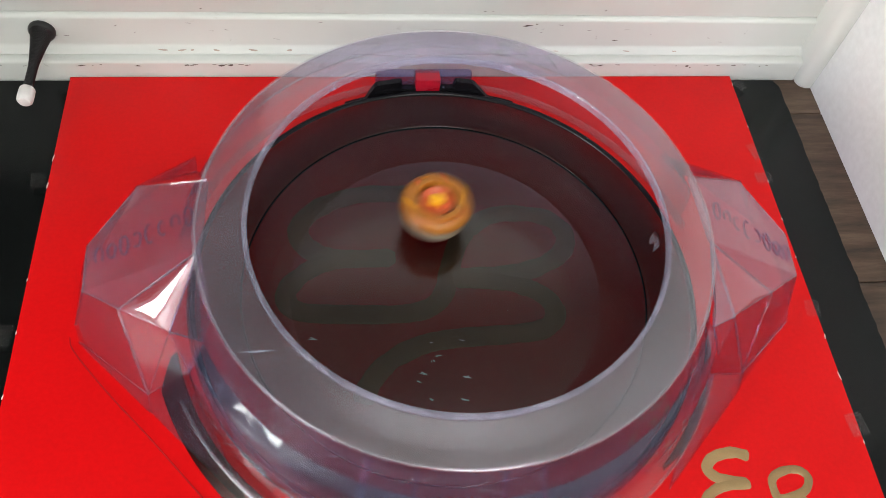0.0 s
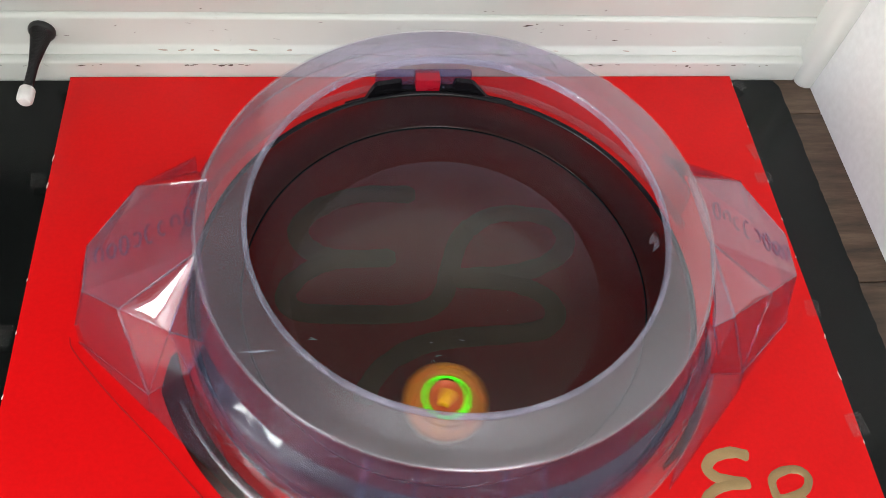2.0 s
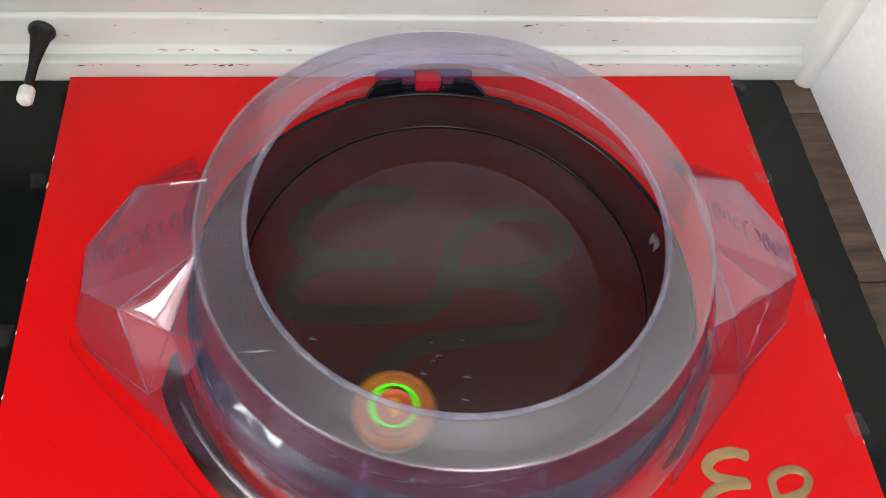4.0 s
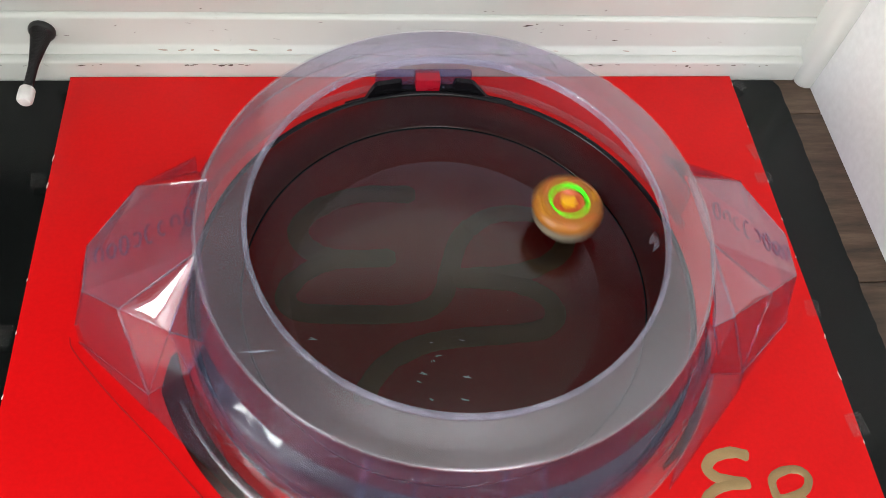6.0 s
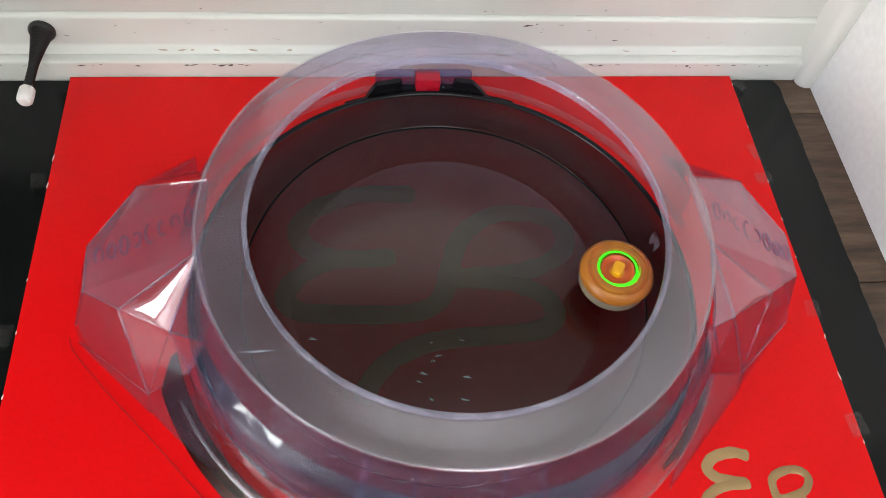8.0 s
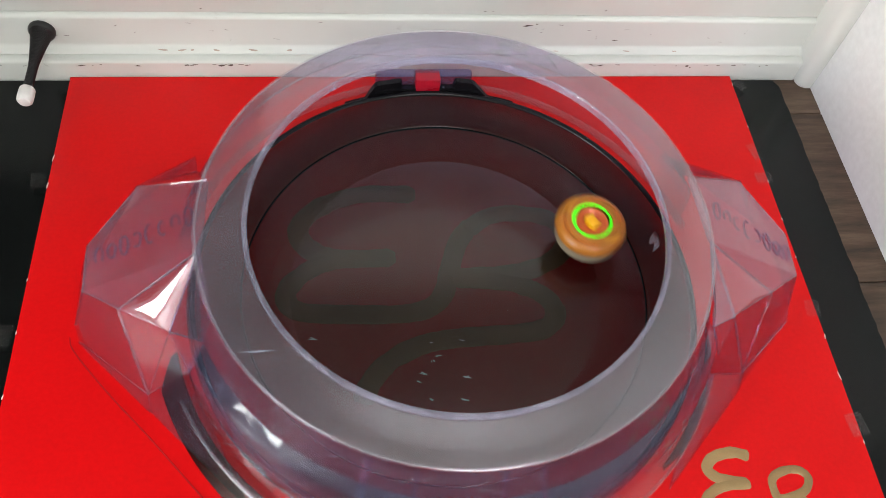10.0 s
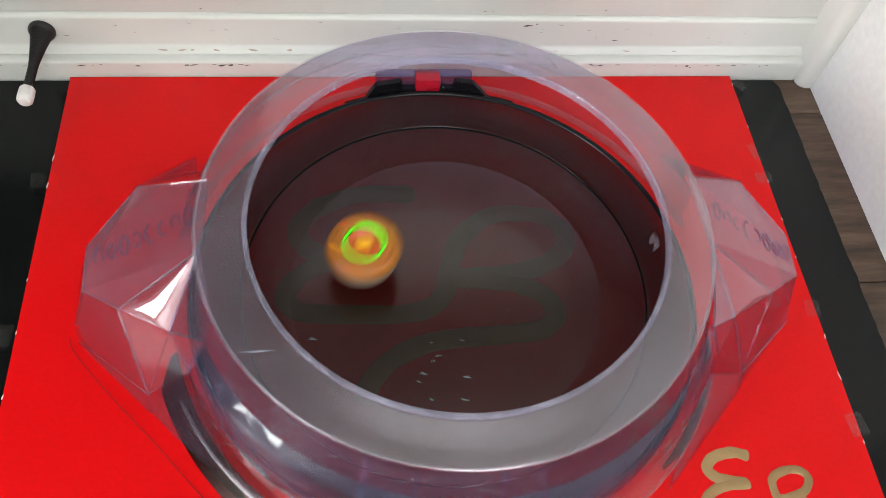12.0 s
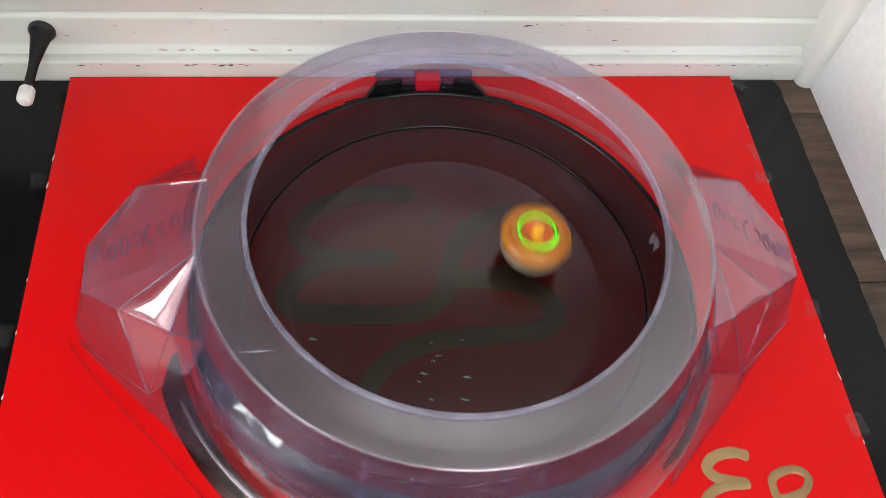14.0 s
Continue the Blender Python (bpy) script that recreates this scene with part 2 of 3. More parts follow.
def brush_stroke(points, width, z, height=0.0004, seed=1, per=10):
    """A painted stroke with an uneven edge, lying on a board at height z."""
    rnd = random.Random(seed)
    line = smooth_line(points, per)
    bm = bmesh.new()
    rows = []
    n = len(line)
    for i, c in enumerate(line):
        d = (line[min(i + 1, n - 1)] - line[max(i - 1, 0)]).normalized()
        side = Vector((-d.y, d.x))
        taper = min(1.0, 0.55 + 0.25 * min(i, n - 1 - i))
        w = width * taper * (0.92 + 0.12 * noise.noise((i * 0.23, seed, 0)) + rnd.uniform(-0.025, 0.025)) / 2
        rows.append([bm.verts.new((c.x + side.x * w * s, c.y + side.y * w * s, z + h)) for s, h in ((-1, 0), (-0.8, height), (0.8, height), (1, 0))])
    for a, b in zip(rows, rows[1:]):
        for k in range(3):
            bm.faces.new((a[k], a[k + 1], b[k + 1], b[k]))
    bm.faces.new(rows[0])
    bm.faces.new(rows[-1])
    return bm


def flake(bm, x, y, z, length, width, turn, rnd, up=(0, 0, 1)):
    """One ragged little chip added to a mesh, lying in the plane with the normal up."""
    up = Vector(up)
    a = Vector((0, 0, 1)).cross(up).normalized() if abs(up.z) < 0.9 else Vector((1, 0, 0))
    b = up.cross(a)
    vs = []
    for k in range(7):
        ang = 2 * math.pi * k / 7
        f = rnd.uniform(0.6, 1.1)
        u, w = math.cos(ang) * length / 2 * f, math.sin(ang) * width / 2 * f
        u, w = u * math.cos(turn) - w * math.sin(turn), u * math.sin(turn) + w * math.cos(turn)
        vs.append(bm.verts.new(Vector((x, y, z)) + a * u + b * w))
    top = bm.verts.new(Vector((x, y, z)) + up * 0.0003)
    for k in range(7):
        bm.faces.new((vs[k], vs[(k + 1) % 7], top))


def extrude_profile(profile, x0, x1):
    """Run a (y, z) profile from x0 to x1 as a solid."""
    bm = bmesh.new()
    ends = [[bm.verts.new((x, y, z)) for y, z in profile] for x in (x0, x1)]
    n = len(profile)
    for k in range(n):
        q = (k + 1) % n
        bm.faces.new((ends[0][k], ends[0][q], ends[1][q], ends[1][k]))
    bm.faces.new(ends[0])
    bm.faces.new(ends[1])
    return bm


# ---- the room ----
FLOOR_Z = -0.007
DOOR_X = 0.357
setting = dict(kind="structure")
subfloor = thing("floor", box(-4.5, 1.4, -3.5, 0.1, -0.06, FLOOR_Z - 0.004), WOOD, label="dark brown wood laminate floor with visible plank joints", category="floor", **setting)
def wall_with_opening(name, pieces, label, paint=None):
    """A wall made of blocks that leave an opening."""
    bm = bmesh.new()
    for piece in pieces:
        b = box(*piece)
        me = bpy.data.meshes.new("piece")
        b.to_mesh(me)
        b.free()
        bm.from_mesh(me)
        bpy.data.meshes.remove(me)
    return thing(name, bm, paint or WHITE_WALL, smooth=False, label=label, category="wall", kind="structure")


wall_with_opening("wall_north", ((-4.6, -0.15, 0.019, 0.14, -0.05, 3.1), (0.34, 1.4, 0.019, 0.14, -0.05, 3.1), (-0.15, 0.34, 0.019, 0.14, 0.42, 1.08), (-0.15, 0.34, 0.019, 0.14, 2.9, 3.1)),
                  "dark painted wall with a glazed opening above a moulded base", DARK_WALL)
thing("wall_panel", box(-0.15, 0.34, 0.019, 0.14, -0.05, 0.42), WHITE_WALL, label="white painted panel above the baseboard", category="wall panel", **setting)
wall_with_opening("wall_west", ((-4.6, -4.5, -3.5, -3.3, -0.05, 3.1), (-4.6, -4.5, -2.0, 0.019, -0.05, 3.1), (-4.6, -4.5, -3.3, -2.0, -0.05, 0.75), (-4.6, -4.5, -3.3, -2.0, 3.0, 3.1)),
                  "white painted wall with a tall window opening")
# unseen; the opening is made up for the added lamp
wall_with_opening("wall_south", ((-4.6, -1.3, -3.6, -3.5, -0.05, 3.1), (-1.3, -0.2, -2.6, -2.5, -0.05, 3.1), (-1.3, -1.2, -3.5, -2.6, -0.05, 3.1), (1.0, 1.4, -2.6, -2.5, -0.05, 3.1), (-0.2, 1.0, -2.6, -2.5, -0.05, 1.6), (-0.2, 1.0, -2.6, -2.5, 2.9, 3.1)),
                  "plain white painted wall with an opening for the added lamp")
thing("wall_east", box(1.3, 1.4, -3.5, 0.019, -0.05, 3.1), WHITE_WALL, label="plain white painted wall beyond the corner", category="wall", **setting)
thing("ceiling", box(-4.6, 1.4, -3.6, 0.14, 3.1, 3.2), WHITE_WALL, label="plain white painted ceiling", category="ceiling", **setting)

# moulded baseboard
profile = [(0.0, FLOOR_Z), (0.0, 0.0126), (0.0004, 0.0138), (0.0014, 0.0146), (0.0066, 0.0156), (0.0084, 0.0150), (0.0086, 0.0158), (0.0092, 0.0168), (0.0120, 0.0186), (0.0134, 0.0202), (0.0140, 0.0215),
           (0.0140, 0.0462), (0.0143, 0.0474), (0.0152, 0.0486), (0.0166, 0.0494), (0.0176, 0.0498), (0.0187, 0.0499), (0.0187, 0.0508), (0.0178, 0.0510), (0.0176, 0.0530), (0.0176, 0.14), (0.019, 0.14), (0.019, FLOOR_Z)]
baseboard = thing("baseboard", extrude_profile(profile, -4.5, 0.3435), TRIM, smooth=True, label="white painted moulded baseboard with chipped dirty edges", category="baseboard", **setting)
rnd = random.Random(5)


def chip(name, parent, material, x, y, z, length, width, turn=0.0, up=(0, 0, 1), label=""):
    bm = bmesh.new()
    flake(bm, 0, 0, 0, length, width, turn, rnd, up)
    part(name, bm, material, parent, label, Matrix.Translation((x, y, z)), smooth=False)


FRONT = (0, -1, 0)
for x, z, l, w in ((-0.159, 0.0112, 0.006, 0.0022), (-0.152, 0.0114, 0.005, 0.0020), (-0.187, 0.0118, 0.005, 0.0016), (0.2365, 0.0108, 0.004, 0.0030), (0.240, 0.0090, 0.002, 0.0015), (-0.268, 0.0112, 0.007, 0.0012)):
    chip("paint_chip", baseboard, CHIP, x, -0.0003, z, l, w, 0.1, FRONT)
for x, y, z, l, w in ((0.0542, 0.0177, 0.0540, 0.006, 0.0014), (0.061, 0.0177, 0.0545, 0.003, 0.0012), (0.0917, 0.0137, 0.0428, 0.011, 0.0018), (0.0985, 0.0137, 0.0445, 0.003, 0.0012), (0.1755, 0.0137, 0.0195, 0.007, 0.0022),
                      (0.170, 0.0137, 0.027, 0.006, 0.0012), (-0.17, 0.0177, 0.0545, 0.004, 0.0012), (0.155, 0.0177, 0.056, 0.005, 0.0012)):
    chip("paint_chip", baseboard, CHIP, x, y, z, l, w, 0.15, FRONT)
for _ in range(48):
    chip("paint_chip", baseboard, CHIP, rnd.uniform(-0.33, 0.32), -0.0003, rnd.uniform(0.0105, 0.0130), rnd.uniform(0.002, 0.007), rnd.uniform(0.0004, 0.0012), rnd.uniform(-0.15, 0.15), FRONT)
for _ in range(26):
    chip("scuff", baseboard, SCUFF, rnd.uniform(-0.33, 0.30), 0.0137, rnd.uniform(0.024, 0.045), rnd.uniform(0.002, 0.006), rnd.uniform(0.0003, 0.0008), rnd.uniform(-0.4, 0.4), FRONT)

for x, l, w in ((-0.205, 0.010, 0.0016), (-0.190, 0.008, 0.0020), (-0.182, 0.004, 0.0014), (-0.163, 0.006, 0.0018), (-0.134, 0.009, 0.0022), (-0.105, 0.006, 0.0018), (0.120, 0.006, 0.0012), (0.182, 0.007, 0.0014), (0.225, 0.005, 0.0012)):
    chip("smudge", baseboard, SMUDGE, x, 0.0103, 0.0179, l, w, rnd.uniform(-0.2, 0.2), (0, -0.54, 0.84))

# corner trim and the short white return wall
def casing(section, z0, z1):
    """Stand an (x, y) section upright from z0 to z1, its foot worn round."""
    bm = bmesh.new()
    cx, cy = (sum(p[k] for p in section) / len(section) for k in (0, 1))
    rings = [[bm.verts.new((cx + (x - cx) * f, cy + (y - cy) * f, z)) for x, y in section] for z, f in ((z0, 0.90), (z0 + 0.0015, 0.98), (z0 + 0.004, 1.0), (z1, 1.0))]
    n = len(section)
    for a, b in zip(rings, rings[1:]):
        for k in range(n):
            bm.faces.new((a[k], a[(k + 1) % n], b[(k + 1) % n], b[k]))
    bm.faces.new(rings[0])
    bm.faces.new(rings[-1])
    return bm


corner = thing("trim", casing([(0.3435, 0.018)] + [(0.3545 - 0.0110 * math.cos(radians(a)), -0.0020 - 0.0088 * math.sin(radians(a))) for a in range(0, 181, 15)] + [(0.3655, 0.018)], FLOOR_Z, 2.05), TRIM,
               label="white painted corner trim with a chipped foot", category="trim", **setting)
thing("wall_return", box(DOOR_X, 0.43, -0.28, -0.0088, FLOOR_Z - 0.002, 3.1, 0.0015), DOOR_WHITE, label="short white painted return wall at the corner", category="wall", **setting)

# unseen, added to keep the side window's light off the left side
thing("wall_partition", box(-0.98, -0.90, -0.45, -0.0005, FLOOR_Z - 0.002, 3.1, 0.002), DARK_WALL, label="added dark wall that shades the left side", category="wall", **setting)

# laminate planks
plank_meshes = {}
for row in range(21):
    for k in range(-1, 5):
        right = 0.985 - 1.2 * k - (0.0, 0.47, 0.83)[row % 3]
        left, right = max(-4.49, right - 1.1994), min(1.29, right - 0.0006)
        half = round((right - left) / 2, 4)
        if half < 0.05:
            continue
        if half not in plank_meshes:
            plank_meshes[half] = mesh_of(box(-half, half, -0.0845, 0.0845, -0.004, 0.0, 0.0008), WOOD, False)
        ob = new("plank", plank_meshes[half])
        ob.parent = subfloor
        ob.matrix_basis = Matrix.Translation(((left + right) / 2, 0.045 - 0.17 * row, FLOOR_Z))

# ---- boards on the floor ----
def torn_board(x0, x1, y0, y1, z0, z1, seed):
    """A card board whose far and right-hand edges were torn by hand."""
    torn = random.Random(seed)
    edge = [(x0, y0), (x1, y0)]
    for k in range(1, 160):
        y = y0 + (y1 - 0.003 - y0) * k / 160
        edge.append((x1 + 0.0010 * noise.noise((y * 60, seed, 0)) + 0.0012 * noise.noise((y * 260, seed, 3)) + torn.uniform(-0.0003, 0.0003), y))
    for k in range(24):
        x = x1 - 0.004 - (x1 - 0.29) * k / 24
        edge.append((x, y1 - 0.0012 + 0.0010 * noise.noise((x * 220, seed, 6))))
    edge.append((x0, y1))
    bm = bmesh.new()
    low, high = ([bm.verts.new((x, y, z)) for x, y in edge] for z in (z0, z1))
    bm.faces.new(low)
    bm.faces.new(high)
    n = len(edge)
    for k in range(n):
        bm.faces.new((low[k], low[(k + 1) % n], high[(k + 1) % n], high[k]))
    return bm


black_board = thing("black_board", torn_board(-0.88, 0.325, -0.95, -0.0022, FLOOR_Z, -0.0035, 4), BLACK_CARD, smooth=False,
                    label="black card board taped together on the floor", category="board")
red_board = holder("red_board", Matrix(), label="bright red poster board with worn edges and brush-painted marks", category="board")
part("sheet", box(-0.28, 0.28, -0.712, -0.0018, -0.0034, 0.0, 0.0005), RED_CARD, red_board)
for y, l in ((-0.012, 0.004), (-0.155, 0.004), (-0.19, 0.003), (-0.257, 0.006), (-0.288, 0.009), (-0.335, 0.004), (-0.06, 0.003), (-0.118, 0.003)):
    chip("torn_edge", red_board, CARD_CORE, 0.2796, y, 0.0001, l * 1.0, 0.0012, 1.5 + rnd.uniform(-0.2, 0.2))
for y, l in ((-0.085, 0.007), (-0.11, 0.006), (-0.19, 0.003), (-0.275, 0.004), (-0.23, 0.003)):
    chip("torn_edge", red_board, CARD_CORE, -0.2797, y, 0.0001, l * 1.2, 0.0012, 1.5)


def painted_mark(name, stroke, width, seed, label):
    part(name, brush_stroke(stroke, width, 0.0001, 0.0002 + 0.00006 * seed, seed), GOLD_PAINT, red_board, label)


painted_mark("painted_mark", [(0.1964, -0.3404), (0.1856, -0.3371), (0.1720, -0.3397), (0.1659, -0.3464), (0.1708, -0.3526), (0.1820, -0.3562), (0.1911, -0.3578)], 0.0082, 1, "gold brush stroke on the red card")
painted_mark("painted_mark", [(0.1922, -0.3583), (0.1800, -0.3579), (0.1687, -0.3601), (0.1602, -0.3663), (0.1581, -0.3767), (0.1683, -0.3842), (0.1853, -0.3836)], 0.0075, 2, "gold brush stroke on the red card")
painted_mark("painted_mark", [(0.2073, -0.3689), (0.2074, -0.3566), (0.2165, -0.3513), (0.2271, -0.3512), (0.2323, -0.3567), (0.2277, -0.3644), (0.2168, -0.3681), (0.2073, -0.3689)], 0.0062, 3, "gold brush stroke on the red card")
painted_mark("painted_mark", [(0.2073, -0.3689), (0.2220, -0.3698), (0.2295, -0.3760), (0.2245, -0.3862), (0.2113, -0.3905), (0.1997, -0.3880), (0.2073, -0.3689)], 0.0062, 4, "gold brush stroke on the red card")
painted_mark("painted_mark", [(-0.0090, -0.1247), (-0.0499, -0.1237), (-0.0819, -0.1349), (-0.0972, -0.1532), (-0.0902, -0.1706), (-0.0680, -0.1799), (-0.0271, -0.1803)], 0.0170, 5, "broad gold brush stroke under the arena")
painted_mark("painted_mark", [(-0.0313, -0.1811), (-0.0720, -0.1817), (-0.0960, -0.1939), (-0.1056, -0.2095), (-0.0958, -0.2218), (-0.0610, -0.2254), (-0.0257, -0.2265), (-0.0055, -0.2224), (0.0054, -0.2115), (0.0111, -0.1931), (0.0196, -0.1691), (0.0321, -0.1518)], 0.0160, 6, "broad gold brush stroke under the arena")
painted_mark("painted_mark", [(0.0270, -0.1593), (0.0434, -0.1470), (0.0657, -0.1439), (0.0914, -0.1498), (0.1019, -0.1666), (0.0925, -0.1837), (0.0673, -0.1950), (0.0376, -0.1978), (0.0127, -0.1988)], 0.0160, 7, "broad gold brush stroke under the arena")
painted_mark("painted_mark", [(0.0125, -0.2002), (0.0413, -0.2021), (0.0654, -0.2082), (0.0805, -0.2190), (0.0837, -0.2327), (0.0727, -0.2425), (0.0481, -0.2454), (0.0162, -0.2465), (-0.0116, -0.2504), (-0.0354, -0.2619), (-0.0492, -0.2774), (-0.0552, -0.2909)], 0.0160, 8, "broad gold brush stroke under the arena")
part("pencil_line", brush_stroke([(-0.2451, -0.235), (-0.2424, -0.2433), (-0.2287, -0.2607), (-0.2103, -0.2816), (-0.1908, -0.3023), (-0.1738, -0.3212), (-0.1554, -0.3419), (-0.1447, -0.3537)], 0.0005, 0.0001, 0.0002, 11),
     INK, red_board, "thin dark traced line")
for x, y, w, l, a in ((-0.287, -0.1055, 0.013, 0.018, 8), (-0.288, -0.232, 0.014, 0.020, -5), (0.2855, -0.0125, 0.010, 0.018, 30), (0.277, -0.088, 0.010, 0.022, 12), (0.277, -0.114, 0.018, 0.012, 4), (0.279, -0.323, 0.016, 0.020, 8),
                      (0.278, -0.234, 0.014, 0.016, -4)):
    thing("tape_strip", box(-w * 0.4, w * 0.4, -l * 0.4, l * 0.4, 0.0, 0.0003), TAPE, pose(x, y, 0.0002, 0, 0, a), False, label="small strip of clear adhesive tape at the board's edge", category="tape", group="tape strips")

# ---- the spring door stop on the baseboard ----
stop = holder("door_stop", pose(-0.2928, 0.0138, 0.0352, 90, 0, 0), label="black spring door stop with a white rubber tip", category="door stop")
part("base_cup", revolve([(0, 0), (0.0098, 0), (0.0101, 0.0012), (0.0098, 0.0030), (0.0086, 0.0046), (0.0, 0.0050)], 40), BLACK_SPRING, stop)
coil = [(0.0, 0.0035)]
for k in range(44):
    z = 0.0040 + k * 0.00134
    r = 0.0035 + 0.0046 * max(0.0, 1 - (z - 0.004) / 0.036) ** 1.4
    coil += [(r - 0.0010, z), (r - 0.0002, z + 0.0003), (r, z + 0.00067), (r - 0.0002, z + 0.00104)]
coil.append((0.0, coil[-1][1]))
part("spring", revolve(coil, 32), BLACK_SPRING, stop)
part("rubber_tip", revolve([(0, 0.0615), (0.0050, 0.0615), (0.0056, 0.0625), (0.0058, 0.0700), (0.0055, 0.0730), (0.0042, 0.0746), (0.0, 0.0751)], 32), WHITE_RUBBER, stop, "white rubber tip")

# ---- the arena ----
CX, CY = 0.0071, -0.2098
arena = holder("toy_arena", pose(CX, CY, 0.0), label="round toy arena with a smoky black bowl and clear lavender walls", category="toy arena")
part("bowl", revolve([(0.1091, 0.0100), (0.1097, 0.0102), (0.1395, 0.0125), (0.1406, 0.0124), (0.1410, 0.0118)], 160), SMOKE, arena, "smoky black see-through bowl")
part("groove", revolve([(0.1410, 0.0118), (0.1412, 0.0111), (0.1419, 0.0111), (0.1422, 0.0120)], 160), BLACK_PLASTIC, arena, "black groove round the bowl")
part("bowl_slope", revolve([(0.1422, 0.0120), (0.1427, 0.0126), (0.1436, 0.0130), (0.1450, 0.0134), (0.1600, 0.0150), (0.1700, 0.0185)], 160), SMOKE_DARK, arena, "smoky black see-through outer slope")
part("bowl_rim", revolve([(0.1701, 0.0185), (0.1706, 0.0193), (0.1714, 0.0198), (0.1724, 0.0200), (0.1734, 0.0198), (0.1742, 0.0192), (0.1746, 0.0182), (0.1765, 0.0150), (0.1770, 0.0100)], 160), BLACK_PLASTIC, arena, "glossy black bowl rim")
part("floor_disc", revolve([(0.0, 0.0096), (0.05, 0.0097), (0.1080, 0.0100), (0.1091, 0.0100)], 160), SMOKE_DISC, arena, "matt centre of the bowl")


def in_wing(i, a):
    """True where the side wall opens into a wing."""
    side = math.copysign(1, math.cos(a))
    a = math.degrees(math.atan2(math.sin(a), side * math.cos(a)))
    return -24 < a < 13


SHIFT = Matrix.Translation((0, 0.002, 0))
part("upper_wall", revolve([(0.1582, 0.0955), (0.1612, 0.0885), (0.1650, 0.0770), (0.1672, 0.0710)], 192, in_wing), BAND, arena, "purple-tinted clear upper wall", SHIFT)
part("wall", revolve([(0.1672, 0.0710), (0.1722, 0.0665), (0.1762, 0.0605), (0.1792, 0.0530), (0.1809, 0.0450), (0.1812, 0.0420)], 192, in_wing), CLEAR, arena, "clear lavender bulging side wall", SHIFT)
part("skirt", revolve([(0.1812, 0.0420), (0.1815, 0.0400), (0.1822, 0.0150), (0.1830, 0.0125), (0.1905, 0.0115), (0.1915, 0.0110), (0.1922, 0.0095), (0.1925, 0.0000)], 192, in_wing), SKIRT, arena, "clear plastic skirt and foot flange", SHIFT)
part("flange_edge", revolve([(0.1907, 0.0112), (0.1918, 0.0123), (0.1929, 0.0112), (0.1918, 0.0101)], 192, lambda i, a: in_wing(i, a) or math.sin(a) > 0, closed=True), CREASE, arena, "shiny rounded plastic edge", SHIFT)
WALL_Z = (0.018, 0.042, 0.053, 0.0605, 0.0665, 0.071, 0.0885, 0.0955)
WALL_R = (0.1822, 0.1813, 0.1792, 0.1762, 0.1722, 0.1672, 0.1612, 0.1582)
for degrees, across in ((-112.5, 0.9), (-103.0, 0.35), (-86.5, 0.5), (-79.0, 0.6)):
    seam = bmesh.new()
    rows = []
    for k in range(20):
        z = 0.093 - 0.072 * k / 19
        r = float(np.interp(z, WALL_Z, WALL_R))
        rows.append([seam.verts.new(((r + lift) * math.cos(radians(degrees + off)), (r + lift) * math.sin(radians(degrees + off)), z)) for off, lift in ((-across, 0.0002), (0, 0.0014), (across, 0.0002))])
    for p, q in zip(rows, rows[1:]):
        for i in range(2):
            seam.faces.new((p[i], p[i + 1], q[i + 1], q[i]))
    part("seam", seam, BAND, arena, "moulded upright seam in the clear wall", SHIFT)
part("ledge", revolve([(0.1298, 0.0978), (0.1450, 0.0972), (0.1566, 0.0963), (0.1582, 0.0957)], 192), LEDGE, arena, "hazed clear plastic ledge", SHIFT)
part("ledge_edge", revolve([(0.1571, 0.0959), (0.1576, 0.0965), (0.1583, 0.0967), (0.1590, 0.0963), (0.1593, 0.0956), (0.1583, 0.0951)], 192, closed=True), CREASE, arena, "shiny rounded outer edge of the ledge", SHIFT)
part("lip", revolve([(0.1274, 0.0965), (0.1272, 0.1003), (0.1278, 0.1013), (0.1296, 0.1013), (0.1304, 0.1000), (0.1302, 0.0968)], 192, closed=True), LIP, arena, "rounded lavender lip")

# a dark foot of the bowl shows through the clear flange on both sides
for start, bulge in ((-167, 0.0140), (-47, 0.0045)):
    foot = bmesh.new()
    rows = []
    for k in range(18):
        a = radians(start + 36 * k / 17)
        outer = 0.1870 + bulge * min(1.0, 0.25 + k / 4, 0.25 + (17 - k) / 4)
        rows.append([foot.verts.new((r * math.cos(a), r * math.sin(a), z)) for r, z in ((0.1855, 0.0060), (0.1860, 0.0075), (outer, 0.0020), (outer, 0.0))])
    for a, b in zip(rows, rows[1:]):
        for k in range(3):
            foot.faces.new((a[k], a[k + 1], b[k + 1], b[k]))
    part("foot", foot, SMOKE_FOOT, arena, "smoky dark foot of the bowl")

# the two faceted wings; points for the +x side, mirrored for the other
W = {"P1": (0.205, 0.046, 0.065), "P2": (0.156, 0.034, 0.088), "P3": (0.235, 0.012, 0.050), "B": (0.233, -0.021, 0.050), "A": (0.2085, -0.0365, 0.055),
     "F": (0.1555, -0.018, 0.092), "E": (0.1758, -0.0545, 0.0575), "C": (0.252, -0.019, 0.0), "C2": (0.247, -0.031, 0.0), "D": (0.196, -0.074, 0.010), "D0": (0.195, -0.082, 0.0),
     "Q1": (0.254, 0.020, 0.0), "Q2": (0.245, 0.055, 0.0), "Q3": (0.185, 0.122, 0.0), "G": (0.1654, -0.0736, 0.042), "H": (0.1526, -0.0679, 0.071), "J": (0.1670, -0.0742, 0.012), "L": (0.1446, -0.0640, 0.0955), "K": (0.176, 0.085, 0.030),
     "S": (0.1300, -0.147, 0.0)}
